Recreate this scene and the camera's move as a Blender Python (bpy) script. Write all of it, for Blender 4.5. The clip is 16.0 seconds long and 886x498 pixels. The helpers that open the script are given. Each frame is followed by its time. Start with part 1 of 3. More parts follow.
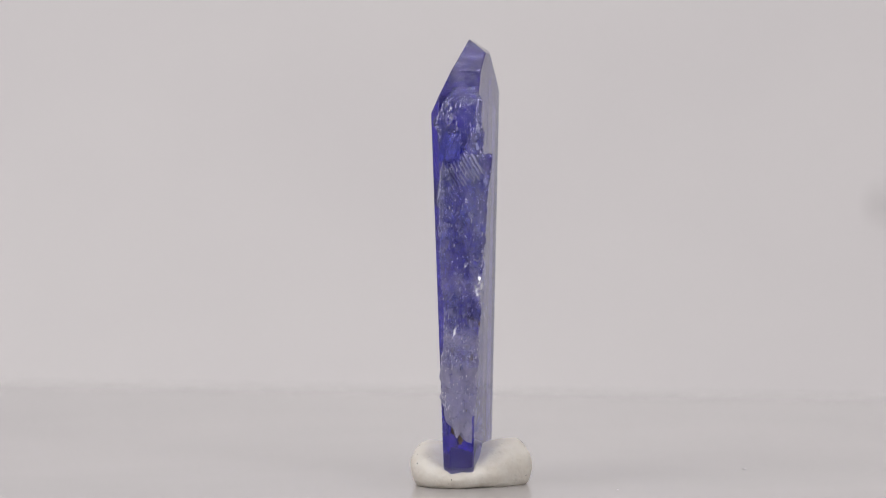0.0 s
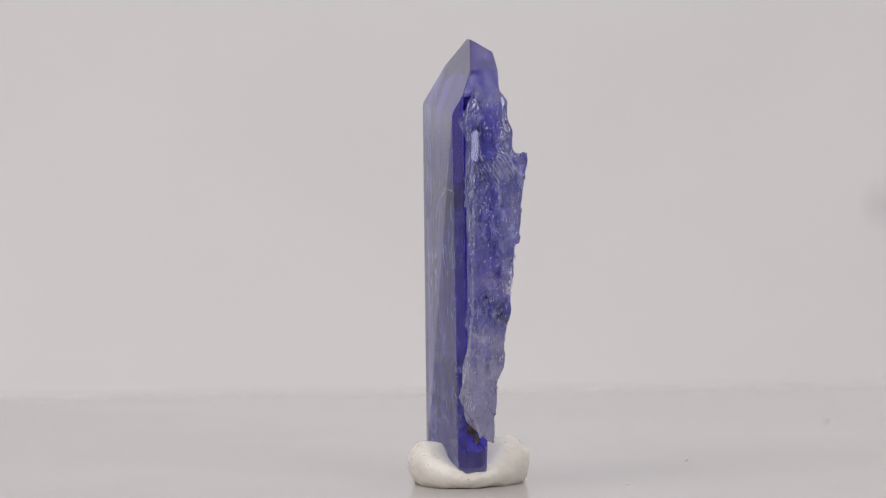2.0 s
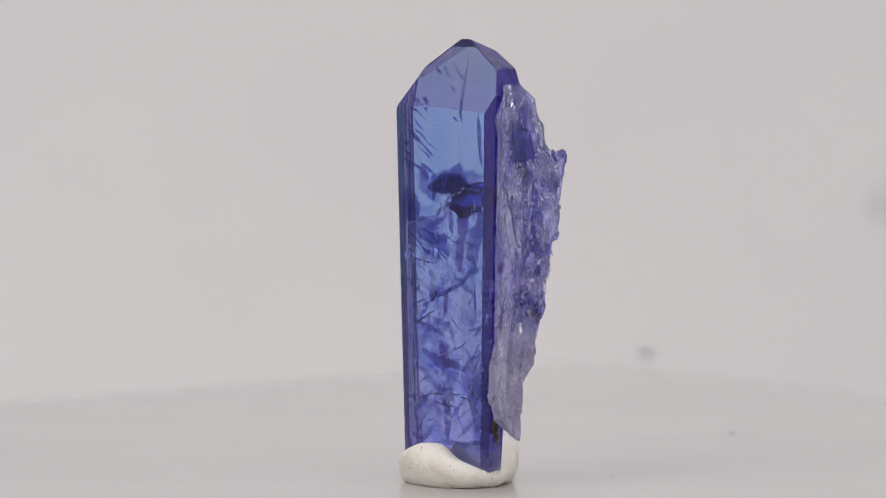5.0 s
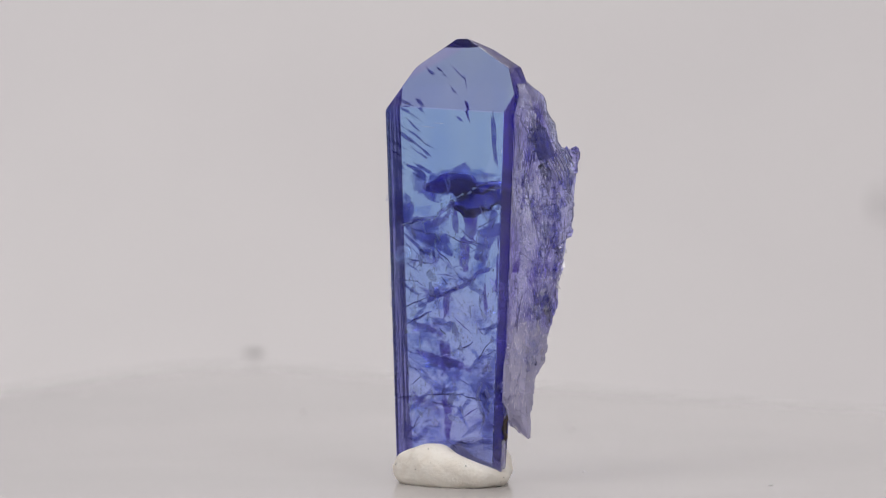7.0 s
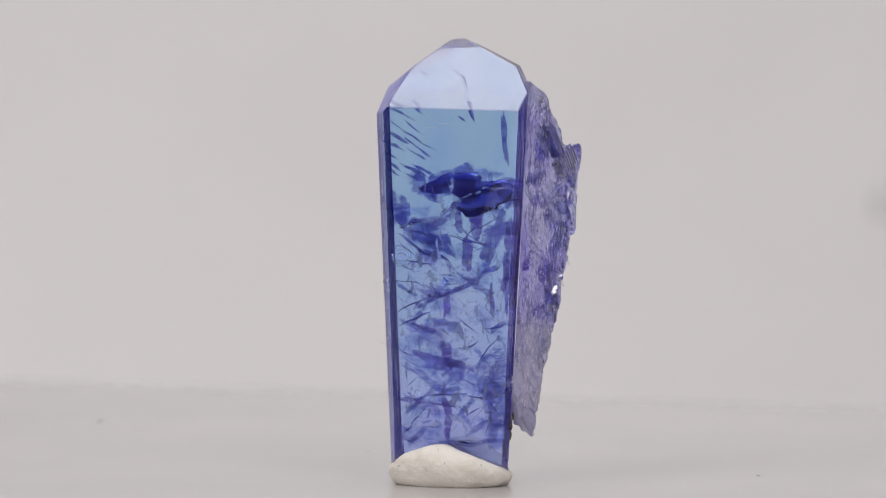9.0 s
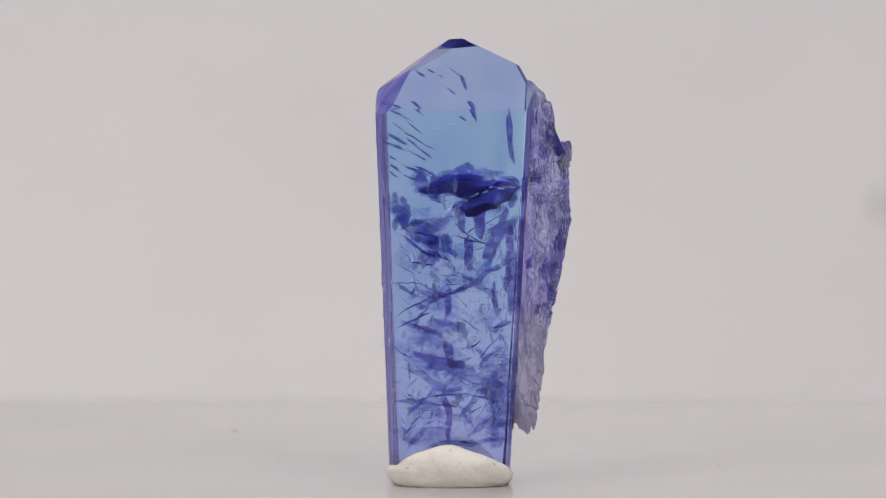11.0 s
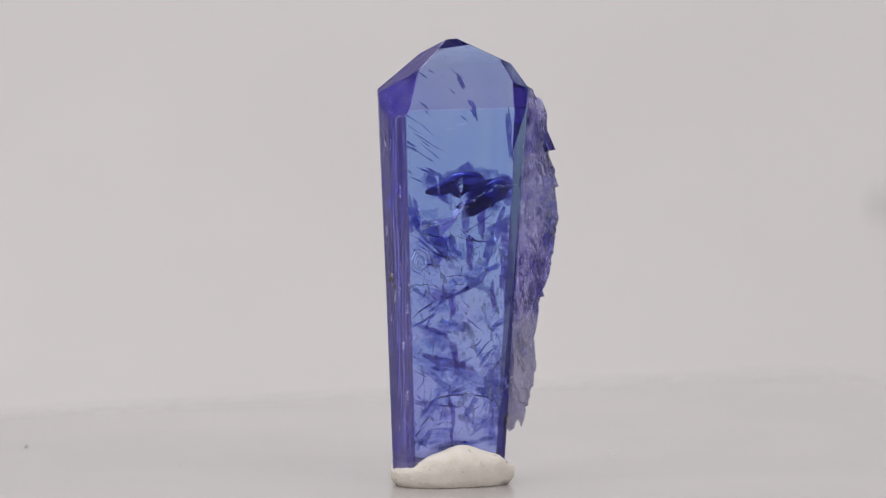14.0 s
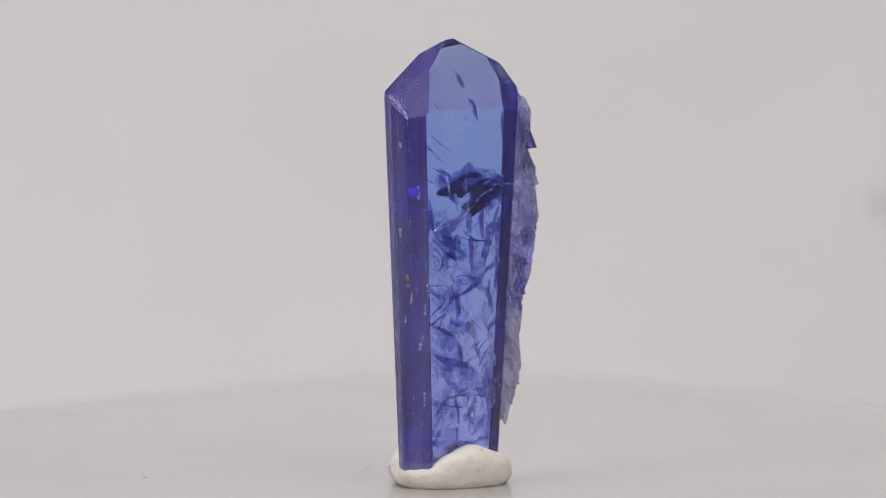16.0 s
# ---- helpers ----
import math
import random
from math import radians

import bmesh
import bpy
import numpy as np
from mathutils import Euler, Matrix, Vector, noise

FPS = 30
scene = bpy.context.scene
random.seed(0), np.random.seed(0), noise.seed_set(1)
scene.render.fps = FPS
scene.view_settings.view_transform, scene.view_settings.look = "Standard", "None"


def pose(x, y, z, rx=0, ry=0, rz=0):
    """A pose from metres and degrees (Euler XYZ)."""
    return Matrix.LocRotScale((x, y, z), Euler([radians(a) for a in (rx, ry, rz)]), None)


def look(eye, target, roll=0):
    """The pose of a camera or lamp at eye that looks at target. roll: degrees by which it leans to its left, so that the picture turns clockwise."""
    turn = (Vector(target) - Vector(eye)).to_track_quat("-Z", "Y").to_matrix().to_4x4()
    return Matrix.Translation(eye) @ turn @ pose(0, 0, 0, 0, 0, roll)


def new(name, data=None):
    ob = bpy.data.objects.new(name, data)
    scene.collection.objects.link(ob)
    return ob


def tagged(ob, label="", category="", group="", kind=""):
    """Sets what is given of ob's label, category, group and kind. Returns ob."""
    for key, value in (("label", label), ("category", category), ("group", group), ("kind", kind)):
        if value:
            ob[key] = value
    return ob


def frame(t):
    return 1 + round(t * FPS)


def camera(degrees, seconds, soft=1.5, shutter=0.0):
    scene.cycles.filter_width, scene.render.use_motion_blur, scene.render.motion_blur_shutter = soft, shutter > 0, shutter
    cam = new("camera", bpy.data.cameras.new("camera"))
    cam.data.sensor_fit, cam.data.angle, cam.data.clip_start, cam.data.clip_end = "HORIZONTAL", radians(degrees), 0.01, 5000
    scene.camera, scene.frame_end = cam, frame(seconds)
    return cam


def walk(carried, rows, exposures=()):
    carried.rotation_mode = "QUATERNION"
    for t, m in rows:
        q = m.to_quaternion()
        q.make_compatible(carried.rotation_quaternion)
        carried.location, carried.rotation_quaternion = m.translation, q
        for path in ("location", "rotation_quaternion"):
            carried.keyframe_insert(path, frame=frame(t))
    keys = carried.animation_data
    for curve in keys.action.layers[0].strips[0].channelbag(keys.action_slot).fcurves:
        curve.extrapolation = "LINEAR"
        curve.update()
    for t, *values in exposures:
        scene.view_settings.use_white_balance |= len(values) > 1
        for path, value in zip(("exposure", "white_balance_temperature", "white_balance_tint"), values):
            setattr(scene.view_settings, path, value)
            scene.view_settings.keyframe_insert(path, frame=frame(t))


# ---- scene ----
MM = 0.001
TILT = radians(5.0)           # the camera looks slightly down
REACH = 900 * MM              # from the lens to the turning axis
AIM = 16.5 * MM               # height at which the lens looks at the axis
SIDE = -1.12 * MM             # the axis stands a little beside the picture's centre
TURN = 9.0                  # degrees a second

eye = (SIDE, -REACH * math.cos(TILT), AIM + REACH * math.sin(TILT))
cam = camera(2 * math.degrees(math.atan(784 / 25.0 / 900)), 16.0, soft=0.95)
cam.data.dof.use_dof, cam.data.dof.focus_distance, cam.data.dof.aperture_fstop = True, REACH - 3 * MM, 48
walk(cam, [(0, look(eye, (SIDE, 0, AIM))), (16.0, look(eye, (SIDE, 0, AIM)))])

# ---- light: two softboxes above and beside the camera, in a closed pale room ----
world = bpy.data.worlds.new("studio")
scene.world = world
world.use_nodes = True
world.node_tree.nodes["Background"].inputs[0].default_value = (0.75, 0.75, 0.78, 1)
world.node_tree.nodes["Background"].inputs[1].default_value = 0.1


def softbox(name, az, elev, dist, size, watts):
    """az: degrees from the camera's side of the axis, to the right."""
    lamp = bpy.data.lights.new(name, "AREA")
    lamp.shape, lamp.size, lamp.size_y, lamp.energy = "RECTANGLE", size, size, watts
    lamp.color = (1.0, 0.985, 1.0)
    a, e = radians(az), radians(elev)
    place = Vector((math.sin(a) * math.cos(e), -math.cos(a) * math.cos(e), math.sin(e))) * dist
    ob = new(name, lamp)
    ob.matrix_world = look(place, (0, 0, 0.015))
    return ob


softbox("softbox_lamp", -50, 41, 0.62, 0.29, 1.0)
softbox("softbox_lamp", 35, 42.5, 0.62, 0.27, 0.80)
softbox("side_lamp", -160, 8, 0.33, 0.13, 0.012)
# unseen fill from above, added for soft ambient light and weaker shadows
softbox("overhead_fill", 0, 80, 0.88, 0.60, 1.5)
softbox("backdrop_lamp", 180, 62, 0.55, 0.40, 1.74).matrix_world = look((0, 0.15, 0.75), (0, 0.55, 0.05))
scene.view_settings.exposure = 0.16
# light runs to and fro inside the crystal many times
scene.cycles.max_bounces, scene.cycles.glossy_bounces, scene.cycles.transmission_bounces, scene.cycles.transparent_max_bounces = 20, 14, 18, 128


# ---- materials ----
def material(name):
    m = bpy.data.materials.new(name)
    m.use_nodes = True
    return m, m.node_tree.nodes, m.node_tree.links, m.node_tree.nodes["Principled BSDF"]


def textured(name, dark, light, scale, rough, bump=0.0, bump_scale=None, detail=6, stretch=(1, 1, 1), **inputs):
    m, n, l, b = material(name)
    co = n.new("ShaderNodeTexCoord")
    mp = n.new("ShaderNodeMapping")
    mp.inputs["Scale"].default_value = stretch
    l.new(co.outputs["Object"], mp.inputs[0])
    tex = n.new("ShaderNodeTexNoise")
    tex.inputs["Scale"].default_value, tex.inputs["Detail"].default_value = scale, detail
    l.new(mp.outputs[0], tex.inputs["Vector"])
    ramp = n.new("ShaderNodeValToRGB")
    ramp.color_ramp.elements[0].position, ramp.color_ramp.elements[1].position = 0.35, 0.65
    ramp.color_ramp.elements[0].color, ramp.color_ramp.elements[1].color = (*dark, 1), (*light, 1)
    l.new(tex.outputs["Fac"], ramp.inputs[0])
    l.new(ramp.outputs[0], b.inputs["Base Color"])
    b.inputs["Roughness"].default_value = rough
    for key, value in inputs.items():
        b.inputs[key.replace("_", " ")].default_value = value
    if bump:
        fine = n.new("ShaderNodeTexNoise")
        fine.inputs["Scale"].default_value, fine.inputs["Detail"].default_value = bump_scale or scale * 4, 5
        l.new(mp.outputs[0], fine.inputs["Vector"])
        bn = n.new("ShaderNodeBump")
        bn.inputs["Strength"].default_value, bn.inputs["Distance"].default_value = bump, 0.0003
        l.new(fine.outputs["Fac"], bn.inputs["Height"])
        l.new(bn.outputs[0], b.inputs["Normal"])
    return m


BACKDROP = textured("grey_paper", (0.60, 0.575, 0.575), (0.64, 0.615, 0.61), 14, 0.8)
PLATE = textured("white_acrylic", (0.495, 0.476, 0.468), (0.535, 0.512, 0.503), 30, 0.12)
PUTTY = textured("putty", (0.92, 0.85, 0.745), (0.975, 0.925, 0.835), 900, 0.6, 0.3, 3500)
DARKROOM = textured("grey_studio", (0.44, 0.44, 0.45), (0.50, 0.50, 0.51), 4, 0.8)
ROOM = textured("white_booth", (0.70, 0.69, 0.69), (0.78, 0.77, 0.77), 4, 0.8)
BLUE = textured("blue_zoisite", (0.32, 0.58, 1.0), (0.49, 0.77, 1.0), 260, 0.02, 0.03, 600, stretch=(1, 1, 0.3), Transmission_Weight=1.0, IOR=1.69)
PALE = textured("pale_zoisite", (0.50, 0.56, 0.92), (0.60, 0.66, 0.97), 260, 0.03, 0.02, 700, Transmission_Weight=1.0, IOR=1.69, Specular_IOR_Level=0.4)
# whitish, to paint the reflections along the ridges' edges
RIDGED = textured("pale_ridge", (0.60, 0.58, 0.90), (0.88, 0.87, 0.98), 900, 0.18, 0.3, 2500, Transmission_Weight=0.55, IOR=1.69)
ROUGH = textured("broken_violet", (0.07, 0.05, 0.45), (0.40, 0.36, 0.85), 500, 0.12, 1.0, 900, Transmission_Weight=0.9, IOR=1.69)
FROST = textured("frosted_zoisite", (0.17, 0.13, 0.70), (0.58, 0.54, 0.98), 1300, 0.15, 0.8, 2400, stretch=(1, 1, 0.04), Transmission_Weight=0.85, IOR=1.69)
DUSK = textured("dusky_zoisite", (0.34, 0.35, 0.92), (0.54, 0.56, 1.0), 260, 0.02, 0.008, 700, Transmission_Weight=1.0, IOR=1.69)
VIOLET_CLEAR = textured("clear_violet_zoisite", (0.22, 0.22, 0.80), (0.40, 0.42, 0.95), 300, 0.03, 0.15, 900, Transmission_Weight=0.9, IOR=1.69)
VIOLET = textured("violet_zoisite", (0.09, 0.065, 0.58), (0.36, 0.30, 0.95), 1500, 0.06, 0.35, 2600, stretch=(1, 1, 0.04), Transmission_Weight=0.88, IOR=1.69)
LILAC = textured("lilac_zoisite", (0.33, 0.29, 0.88), (0.72, 0.76, 1.0), 600, 0.04, 0.9, 2300, detail=8, stretch=(1, 1, 0.3), Transmission_Weight=0.97, IOR=1.69)


def pale_foot(m, tint, low, high, clear):
    """The growth zone near the foot is paler, lilac and a little cloudy."""
    n, l, b = m.node_tree.nodes, m.node_tree.links, m.node_tree.nodes["Principled BSDF"]
    co, xyz, tex, add = n.new("ShaderNodeTexCoord"), n.new("ShaderNodeSeparateXYZ"), n.new("ShaderNodeTexNoise"), n.new("ShaderNodeMath")
    tex.inputs["Scale"].default_value, tex.inputs["Detail"].default_value = 350, 6
    rng, mix, cloud = n.new("ShaderNodeMapRange"), n.new("ShaderNodeMix"), n.new("ShaderNodeMapRange")
    l.new(co.outputs["Object"], xyz.inputs[0]), l.new(co.outputs["Object"], tex.inputs["Vector"])
    add.operation = "MULTIPLY_ADD"
    add.inputs[1].default_value = 0.024
    l.new(tex.outputs["Fac"], add.inputs[0]), l.new(xyz.outputs["Z"], add.inputs[2])
    rng.inputs["From Min"].default_value, rng.inputs["From Max"].default_value = low, high
    l.new(add.outputs[0], rng.inputs["Value"])
    mix.data_type = "RGBA"
    old = b.inputs["Base Color"].links[0].from_socket
    l.new(rng.outputs[0], mix.inputs["Factor"])
    mix.inputs["A"].default_value = (*tint, 1)
    l.new(old, mix.inputs["B"])
    l.new(mix.outputs["Result"], b.inputs["Base Color"])
    cloud.inputs["To Min"].default_value, cloud.inputs["To Max"].default_value = clear
    l.new(rng.outputs[0], cloud.inputs["Value"])
    l.new(cloud.outputs[0], b.inputs["Transmission Weight"])


pale_foot(LILAC, (0.70, 0.67, 0.91), 0.0205, 0.0255, (0.62, 0.96))
pale_foot(VIOLET, (0.42, 0.40, 0.92), 0.0180, 0.0260, (1.0, 0.88))
pale_foot(BLUE, (0.46, 0.56, 1.0), 0.0150, 0.0340, (1.0, 1.0))


def crack_material(name, tint, gloss, share, scale, low, high, pale=0.55):
    """A healed crack: a film that lets light through tinted, streaked and broken up by clear patches, with a faint shine."""
    m, n, l, b = material(name)
    n.remove(b)
    clear, tr, gl = n.new("ShaderNodeBsdfTransparent"), n.new("ShaderNodeBsdfTransparent"), n.new("ShaderNodeBsdfGlossy")
    mix, patch = n.new("ShaderNodeMixShader"), n.new("ShaderNodeMixShader")
    gl.inputs["Roughness"].default_value = 0.18
    gl.inputs["Color"].default_value = (*gloss, 1)
    mix.inputs[0].default_value = share
    co, tex, ramp = n.new("ShaderNodeTexCoord"), n.new("ShaderNodeTexNoise"), n.new("ShaderNodeValToRGB")
    tex.inputs["Scale"].default_value, tex.inputs["Detail"].default_value = scale, 7
    tex.inputs["Distortion"].default_value, tex.inputs["Roughness"].default_value = 0.8, 0.66
    rim, fade = n.new("ShaderNodeAttribute"), n.new("ShaderNodeMath")
    rim.attribute_name, fade.operation, fade.inputs[1].default_value = "rim", "MULTIPLY_ADD", -0.24
    ramp.color_ramp.elements[0].position, ramp.color_ramp.elements[1].position = low, high
    turn, fine, hue = n.new("ShaderNodeMapping"), n.new("ShaderNodeTexNoise"), n.new("ShaderNodeValToRGB")
    turn.inputs["Rotation"].default_value, turn.inputs["Scale"].default_value = (0.7, 0.2, 0.1), (1, 0.35, 2.2)
    fine.inputs["Scale"].default_value, fine.inputs["Detail"].default_value = scale * 1.7, 6
    hue.color_ramp.elements[0].position, hue.color_ramp.elements[1].position = 0.38, 0.68
    hue.color_ramp.elements[0].color = (*tint, 1)
    hue.color_ramp.elements[1].color = (*(c + (1 - c) * pale for c in tint), 1)
    l.new(co.outputs["Object"], tex.inputs["Vector"]), l.new(co.outputs["Object"], turn.inputs[0])
    l.new(turn.outputs[0], fine.inputs["Vector"]), l.new(fine.outputs["Fac"], hue.inputs[0])
    l.new(hue.outputs[0], tr.inputs[0])
    l.new(rim.outputs["Fac"], fade.inputs[0]), l.new(tex.outputs["Fac"], fade.inputs[2])
    l.new(fade.outputs[0], ramp.inputs[0])
    l.new(tr.outputs[0], mix.inputs[1]), l.new(gl.outputs[0], mix.inputs[2])
    l.new(ramp.outputs[0], patch.inputs[0])
    l.new(clear.outputs[0], patch.inputs[1]), l.new(mix.outputs[0], patch.inputs[2])
    l.new(patch.outputs[0], n["Material Output"].inputs[0])
    return m


# the dark tints paint what open cracks mirror by total internal reflection
DEEP = crack_material("deep_blue_film", (0.17, 0.16, 0.55), (0.5, 0.5, 0.95), 0.08, 800, 0.23, 0.38, 0.45)
VEIL = crack_material("blue_veil", (0.38, 0.47, 0.83), (0.7, 0.7, 0.95), 0.12, 1100, 0.30, 0.56)
SEAM = crack_material("dark_seam", (0.26, 0.29, 0.64), (0.7, 0.7, 0.95), 0.10, 1300, 0.22, 0.42)
PLUM = crack_material("plum_film", (0.20, 0.11, 0.52), (0.7, 0.6, 0.95), 0.12, 1000, 0.22, 0.38)
MIST = crack_material("pale_veil", (0.50, 0.54, 0.88), (0.9, 0.9, 0.98), 0.3, 1900, 0.36, 0.60)
PLUMV = crack_material("plum_veil", (0.38, 0.28, 0.70), (0.7, 0.65, 0.95), 0.15, 1000, 0.32, 0.58)
# pale and rough, so glints show whitish from every side
GLINT = crack_material("bright_film", (0.80, 0.83, 0.95), (0.97, 0.96, 0.98), 0.62, 2000, 0.28, 0.46)

next(n for n in GLINT.node_tree.nodes if n.type == "BSDF_GLOSSY").inputs["Roughness"].default_value = 0.5
SPARK = crack_material("mirror_crack", (0.9, 0.9, 0.98), (0.97, 0.96, 0.98), 0.42, 2500, 0.36, 0.52)
next(n for n in SPARK.node_tree.nodes if n.type == "BSDF_GLOSSY").inputs["Roughness"].default_value = 0.28


def gap_material():
    """An open crack: a thin air gap in the stone, which mirrors at low angles."""
    m, n, l, b = material("open_crack")
    n.remove(b)
    g = n.new("ShaderNodeBsdfGlass")
    g.inputs["Color"].default_value = (0.62, 0.60, 0.92, 1)
    g.inputs["IOR"].default_value, g.inputs["Roughness"].default_value = 1 / 1.69, 0.03
    l.new(g.outputs[0], n["Material Output"].inputs[0])
    return m


GAP = gap_material()


def shell_material():
    """A thin film of air that shows faint rainbow colours."""
    m, n, l, b = material("rainbow_film")
    clear, mix = n.new("ShaderNodeBsdfTransparent"), n.new("ShaderNodeMixShader")
    b.inputs["Base Color"].default_value = (0.85, 0.85, 0.9, 1)
    b.inputs["Metallic"].default_value, b.inputs["Roughness"].default_value = 1.0, 0.12
    b.inputs["Thin Film Thickness"].default_value, b.inputs["Thin Film IOR"].default_value = 520, 1.5
    mix.inputs[0].default_value = 0.32
    l.new(clear.outputs[0], mix.inputs[1]), l.new(b.outputs[0], mix.inputs[2])
    l.new(mix.outputs[0], n["Material Output"].inputs[0])
    return m


SHELL = shell_material()


def tint_sheet_material():
    """Tints what passes through it; for the added sheets that stand in for absorption."""
    m, n, l, b = material("violet_tint_sheet")
    n.remove(b)
    tr = n.new("ShaderNodeBsdfTransparent")
    tr.inputs[0].default_value = (0.959, 0.949, 0.992, 1)
    l.new(tr.outputs[0], n["Material Output"].inputs[0])
    return m


TINT_SHEET = tint_sheet_material()
CHALK = crack_material("chalky_film", (0.55, 0.52, 0.62), (0.95, 0.90, 0.90), 0.42, 2600, 0.26, 0.46)
BROWN = textured("brown_matrix", (0.05, 0.035, 0.02), (0.22, 0.16, 0.09), 1500, 0.6, 0.5, 2500)
DUST = textured("dark_dust", (0.10, 0.09, 0.08), (0.2, 0.19, 0.17), 900, 0.8)


# ---- helpers of the scene ----
def mesh_of(name, verts, faces, mats, smooth=False, slots=None):
    me = bpy.data.meshes.new(name)
    me.from_pydata([tuple(c * MM for c in v) for v in verts], [], faces)
    for m in mats if isinstance(mats, (list, tuple)) else [mats]:
        me.materials.append(m)
    for i, p in enumerate(me.polygons):
        p.use_smooth = smooth
        if slots:
            p.material_index = slots[i]
    me.update()
    return me


def part(name, me, parent, label=""):
    ob = new(name, me)
    ob.parent = parent
    return tagged(ob, label)


# ---- the room, the backdrop and the plate ----
def room():
    lo, hi = Vector((-760, -1250, -260)), Vector((760, 760, 960))
    t = 60
    walls = {
        "wall_north": ((lo.x, hi.y, lo.z), (hi.x, hi.y + t, hi.z)), "wall_south": ((lo.x, lo.y - t, lo.z), (hi.x, lo.y, hi.z)),
        "wall_west": ((lo.x - t, lo.y, lo.z), (lo.x, hi.y, hi.z)), "wall_east": ((hi.x, lo.y, lo.z), (hi.x + t, hi.y, hi.z)),
        "floor": ((lo.x, lo.y, lo.z - t), (hi.x, hi.y, lo.z)), "ceiling": ((lo.x, lo.y, hi.z), (hi.x, hi.y, hi.z + t)),
    }
    for name, (a, b) in walls.items():
        v = [(x, y, z) for x in (a[0], b[0]) for y in (a[1], b[1]) for z in (a[2], b[2])]
        f = [(0, 1, 3, 2), (4, 6, 7, 5), (0, 4, 5, 1), (2, 3, 7, 6), (0, 2, 6, 4), (1, 5, 7, 3)]
        tagged(new(name, mesh_of(name, v, f, DARKROOM if name == "wall_south" else ROOM)), "plain studio " + name.split("_")[0], name.split("_")[0], kind="structure")


room()


def backdrop():
    """A paper sweep: flat on the table, then bent up behind."""
    prof = [(-420, -32), (200, -32)]
    prof += [(200 + 200 * math.sin(radians(a)), 168 - 200 * math.cos(radians(a))) for a in range(6, 91, 6)] + [(400, 620)]
    v, f = [], []
    for y, z in prof:
        for x in (-520, 520):
            v += [(x, y, z)]
    n = len(prof)
    for i in range(n - 1):
        f.append((2 * i, 2 * i + 1, 2 * i + 3, 2 * i + 2))
    me = mesh_of("backdrop", v, f, BACKDROP, True)
    ob = tagged(new("backdrop", me), "plain pale grey paper backdrop sweep", "backdrop", kind="structure")
    s = ob.modifiers.new("thick", "SOLIDIFY")
    s.thickness, s.offset = 2 * MM, 1
    return ob


backdrop()


def turning_plate():
    """A square white plate with rounded corners, its centre a little off the axis."""
    half, rad, thick = 75.0, 6.0, 6.0
    ring = []
    for cx, cy, a0 in ((1, 1, 0), (-1, 1, 90), (-1, -1, 180), (1, -1, 270)):
        for k in range(9):
            a = radians(a0 + k * 90 / 8)
            ring.append((cx * (half - rad) + rad * math.cos(a), cy * (half - rad) + rad * math.sin(a)))
    v, f = [], []
    prof = [(1.2, -thick), (0, -thick + 1.2), (0, -3.2), (0.6, -2.2), (2.0, -1.3), (4.0, -0.7), (7.0, -0.28), (10.5, -0.07), (14.0, 0)]
    n = len(ring)
    for inset, z in prof:
        k = (half - inset) / half
        ca, sa = math.cos(radians(-9)), math.sin(radians(-9))
        v += [(x * k * ca - y * k * sa - 3, x * k * sa + y * k * ca + 3, z) for x, y in ring]
    for j in range(len(prof) - 1):
        for i in range(n):
            f.append((j * n + i, j * n + (i + 1) % n, (j + 1) * n + (i + 1) % n, (j + 1) * n + i))
    f.append(tuple(range((len(prof) - 1) * n, len(prof) * n)))
    f.append(tuple(reversed(range(n))))
    base = tagged(new("turntable"), "glossy white square turntable plate under the crystal", "turntable")
    part("plate", mesh_of("plate", v, f, PLATE, True), base)
    v, f = [], []
    for z, r in ((-25.9, 60), (-6.2, 60), (-6.2, 0.01)):
        v += [(r * math.cos(radians(a)), r * math.sin(radians(a)), z) for a in range(0, 360, 10)]
    for j in range(2):
        for i in range(36):
            f.append((j * 36 + i, j * 36 + (i + 1) % 36, (j + 1) * 36 + (i + 1) % 36, (j + 1) * 36 + i))
    part("drum", mesh_of("drum", v, f, PLATE, False), base, "low round motor drum")
    return base


turntable = turning_plate()


# ---- the putty foot ----
def putty_skin(p, s):
    """A point of the putty's skin: p round the axis, s from the rim below to the middle of the top."""
    h = 2.38 + 0.92 * math.cos(2 * (p + 0.2)) + 0.12 * math.cos(p) + 0.4 * math.exp(-((p - 1.3) / 0.6) ** 2) - 0.1 * math.exp(-((p - 2.9) / 0.7) ** 2)
    R = 4.36 + 0.12 * math.cos(2 * p - 1.0) + 0.33 * math.cos(3 * (p - 1.92)) - 0.3 * math.exp(-((p - 0.55) / 0.45) ** 2) - 0.3 * max(0.0, math.cos(p + 0.4)) ** 4
    if s < 0.7:                      # rounded flank
        a = -0.28 * math.pi + (0.78 * math.pi) * s / 0.7
        r = R - 1.35 + 1.35 * math.cos(a)
        z = h * 0.966 * (math.sin(a) + 0.771) / 1.771
    else:                            # top, sinking to the middle
        q = (s - 0.7) / 0.3
        r = (R - 1.35) * (1 - q)
        z = h * (0.966 - 0.25 * q * q)
    c = Vector((r * math.cos(p), r * math.sin(p), z))
    w = noise.noise(c * 0.6) * 0.22 + noise.noise(c * 1.9 + Vector((5, 2, 1))) * 0.07
    r += w if s < 0.75 else 0
    return r * math.cos(p), r * math.sin(p), max(z + (w * 0.5 if s > 0.1 else 0), 0.0)


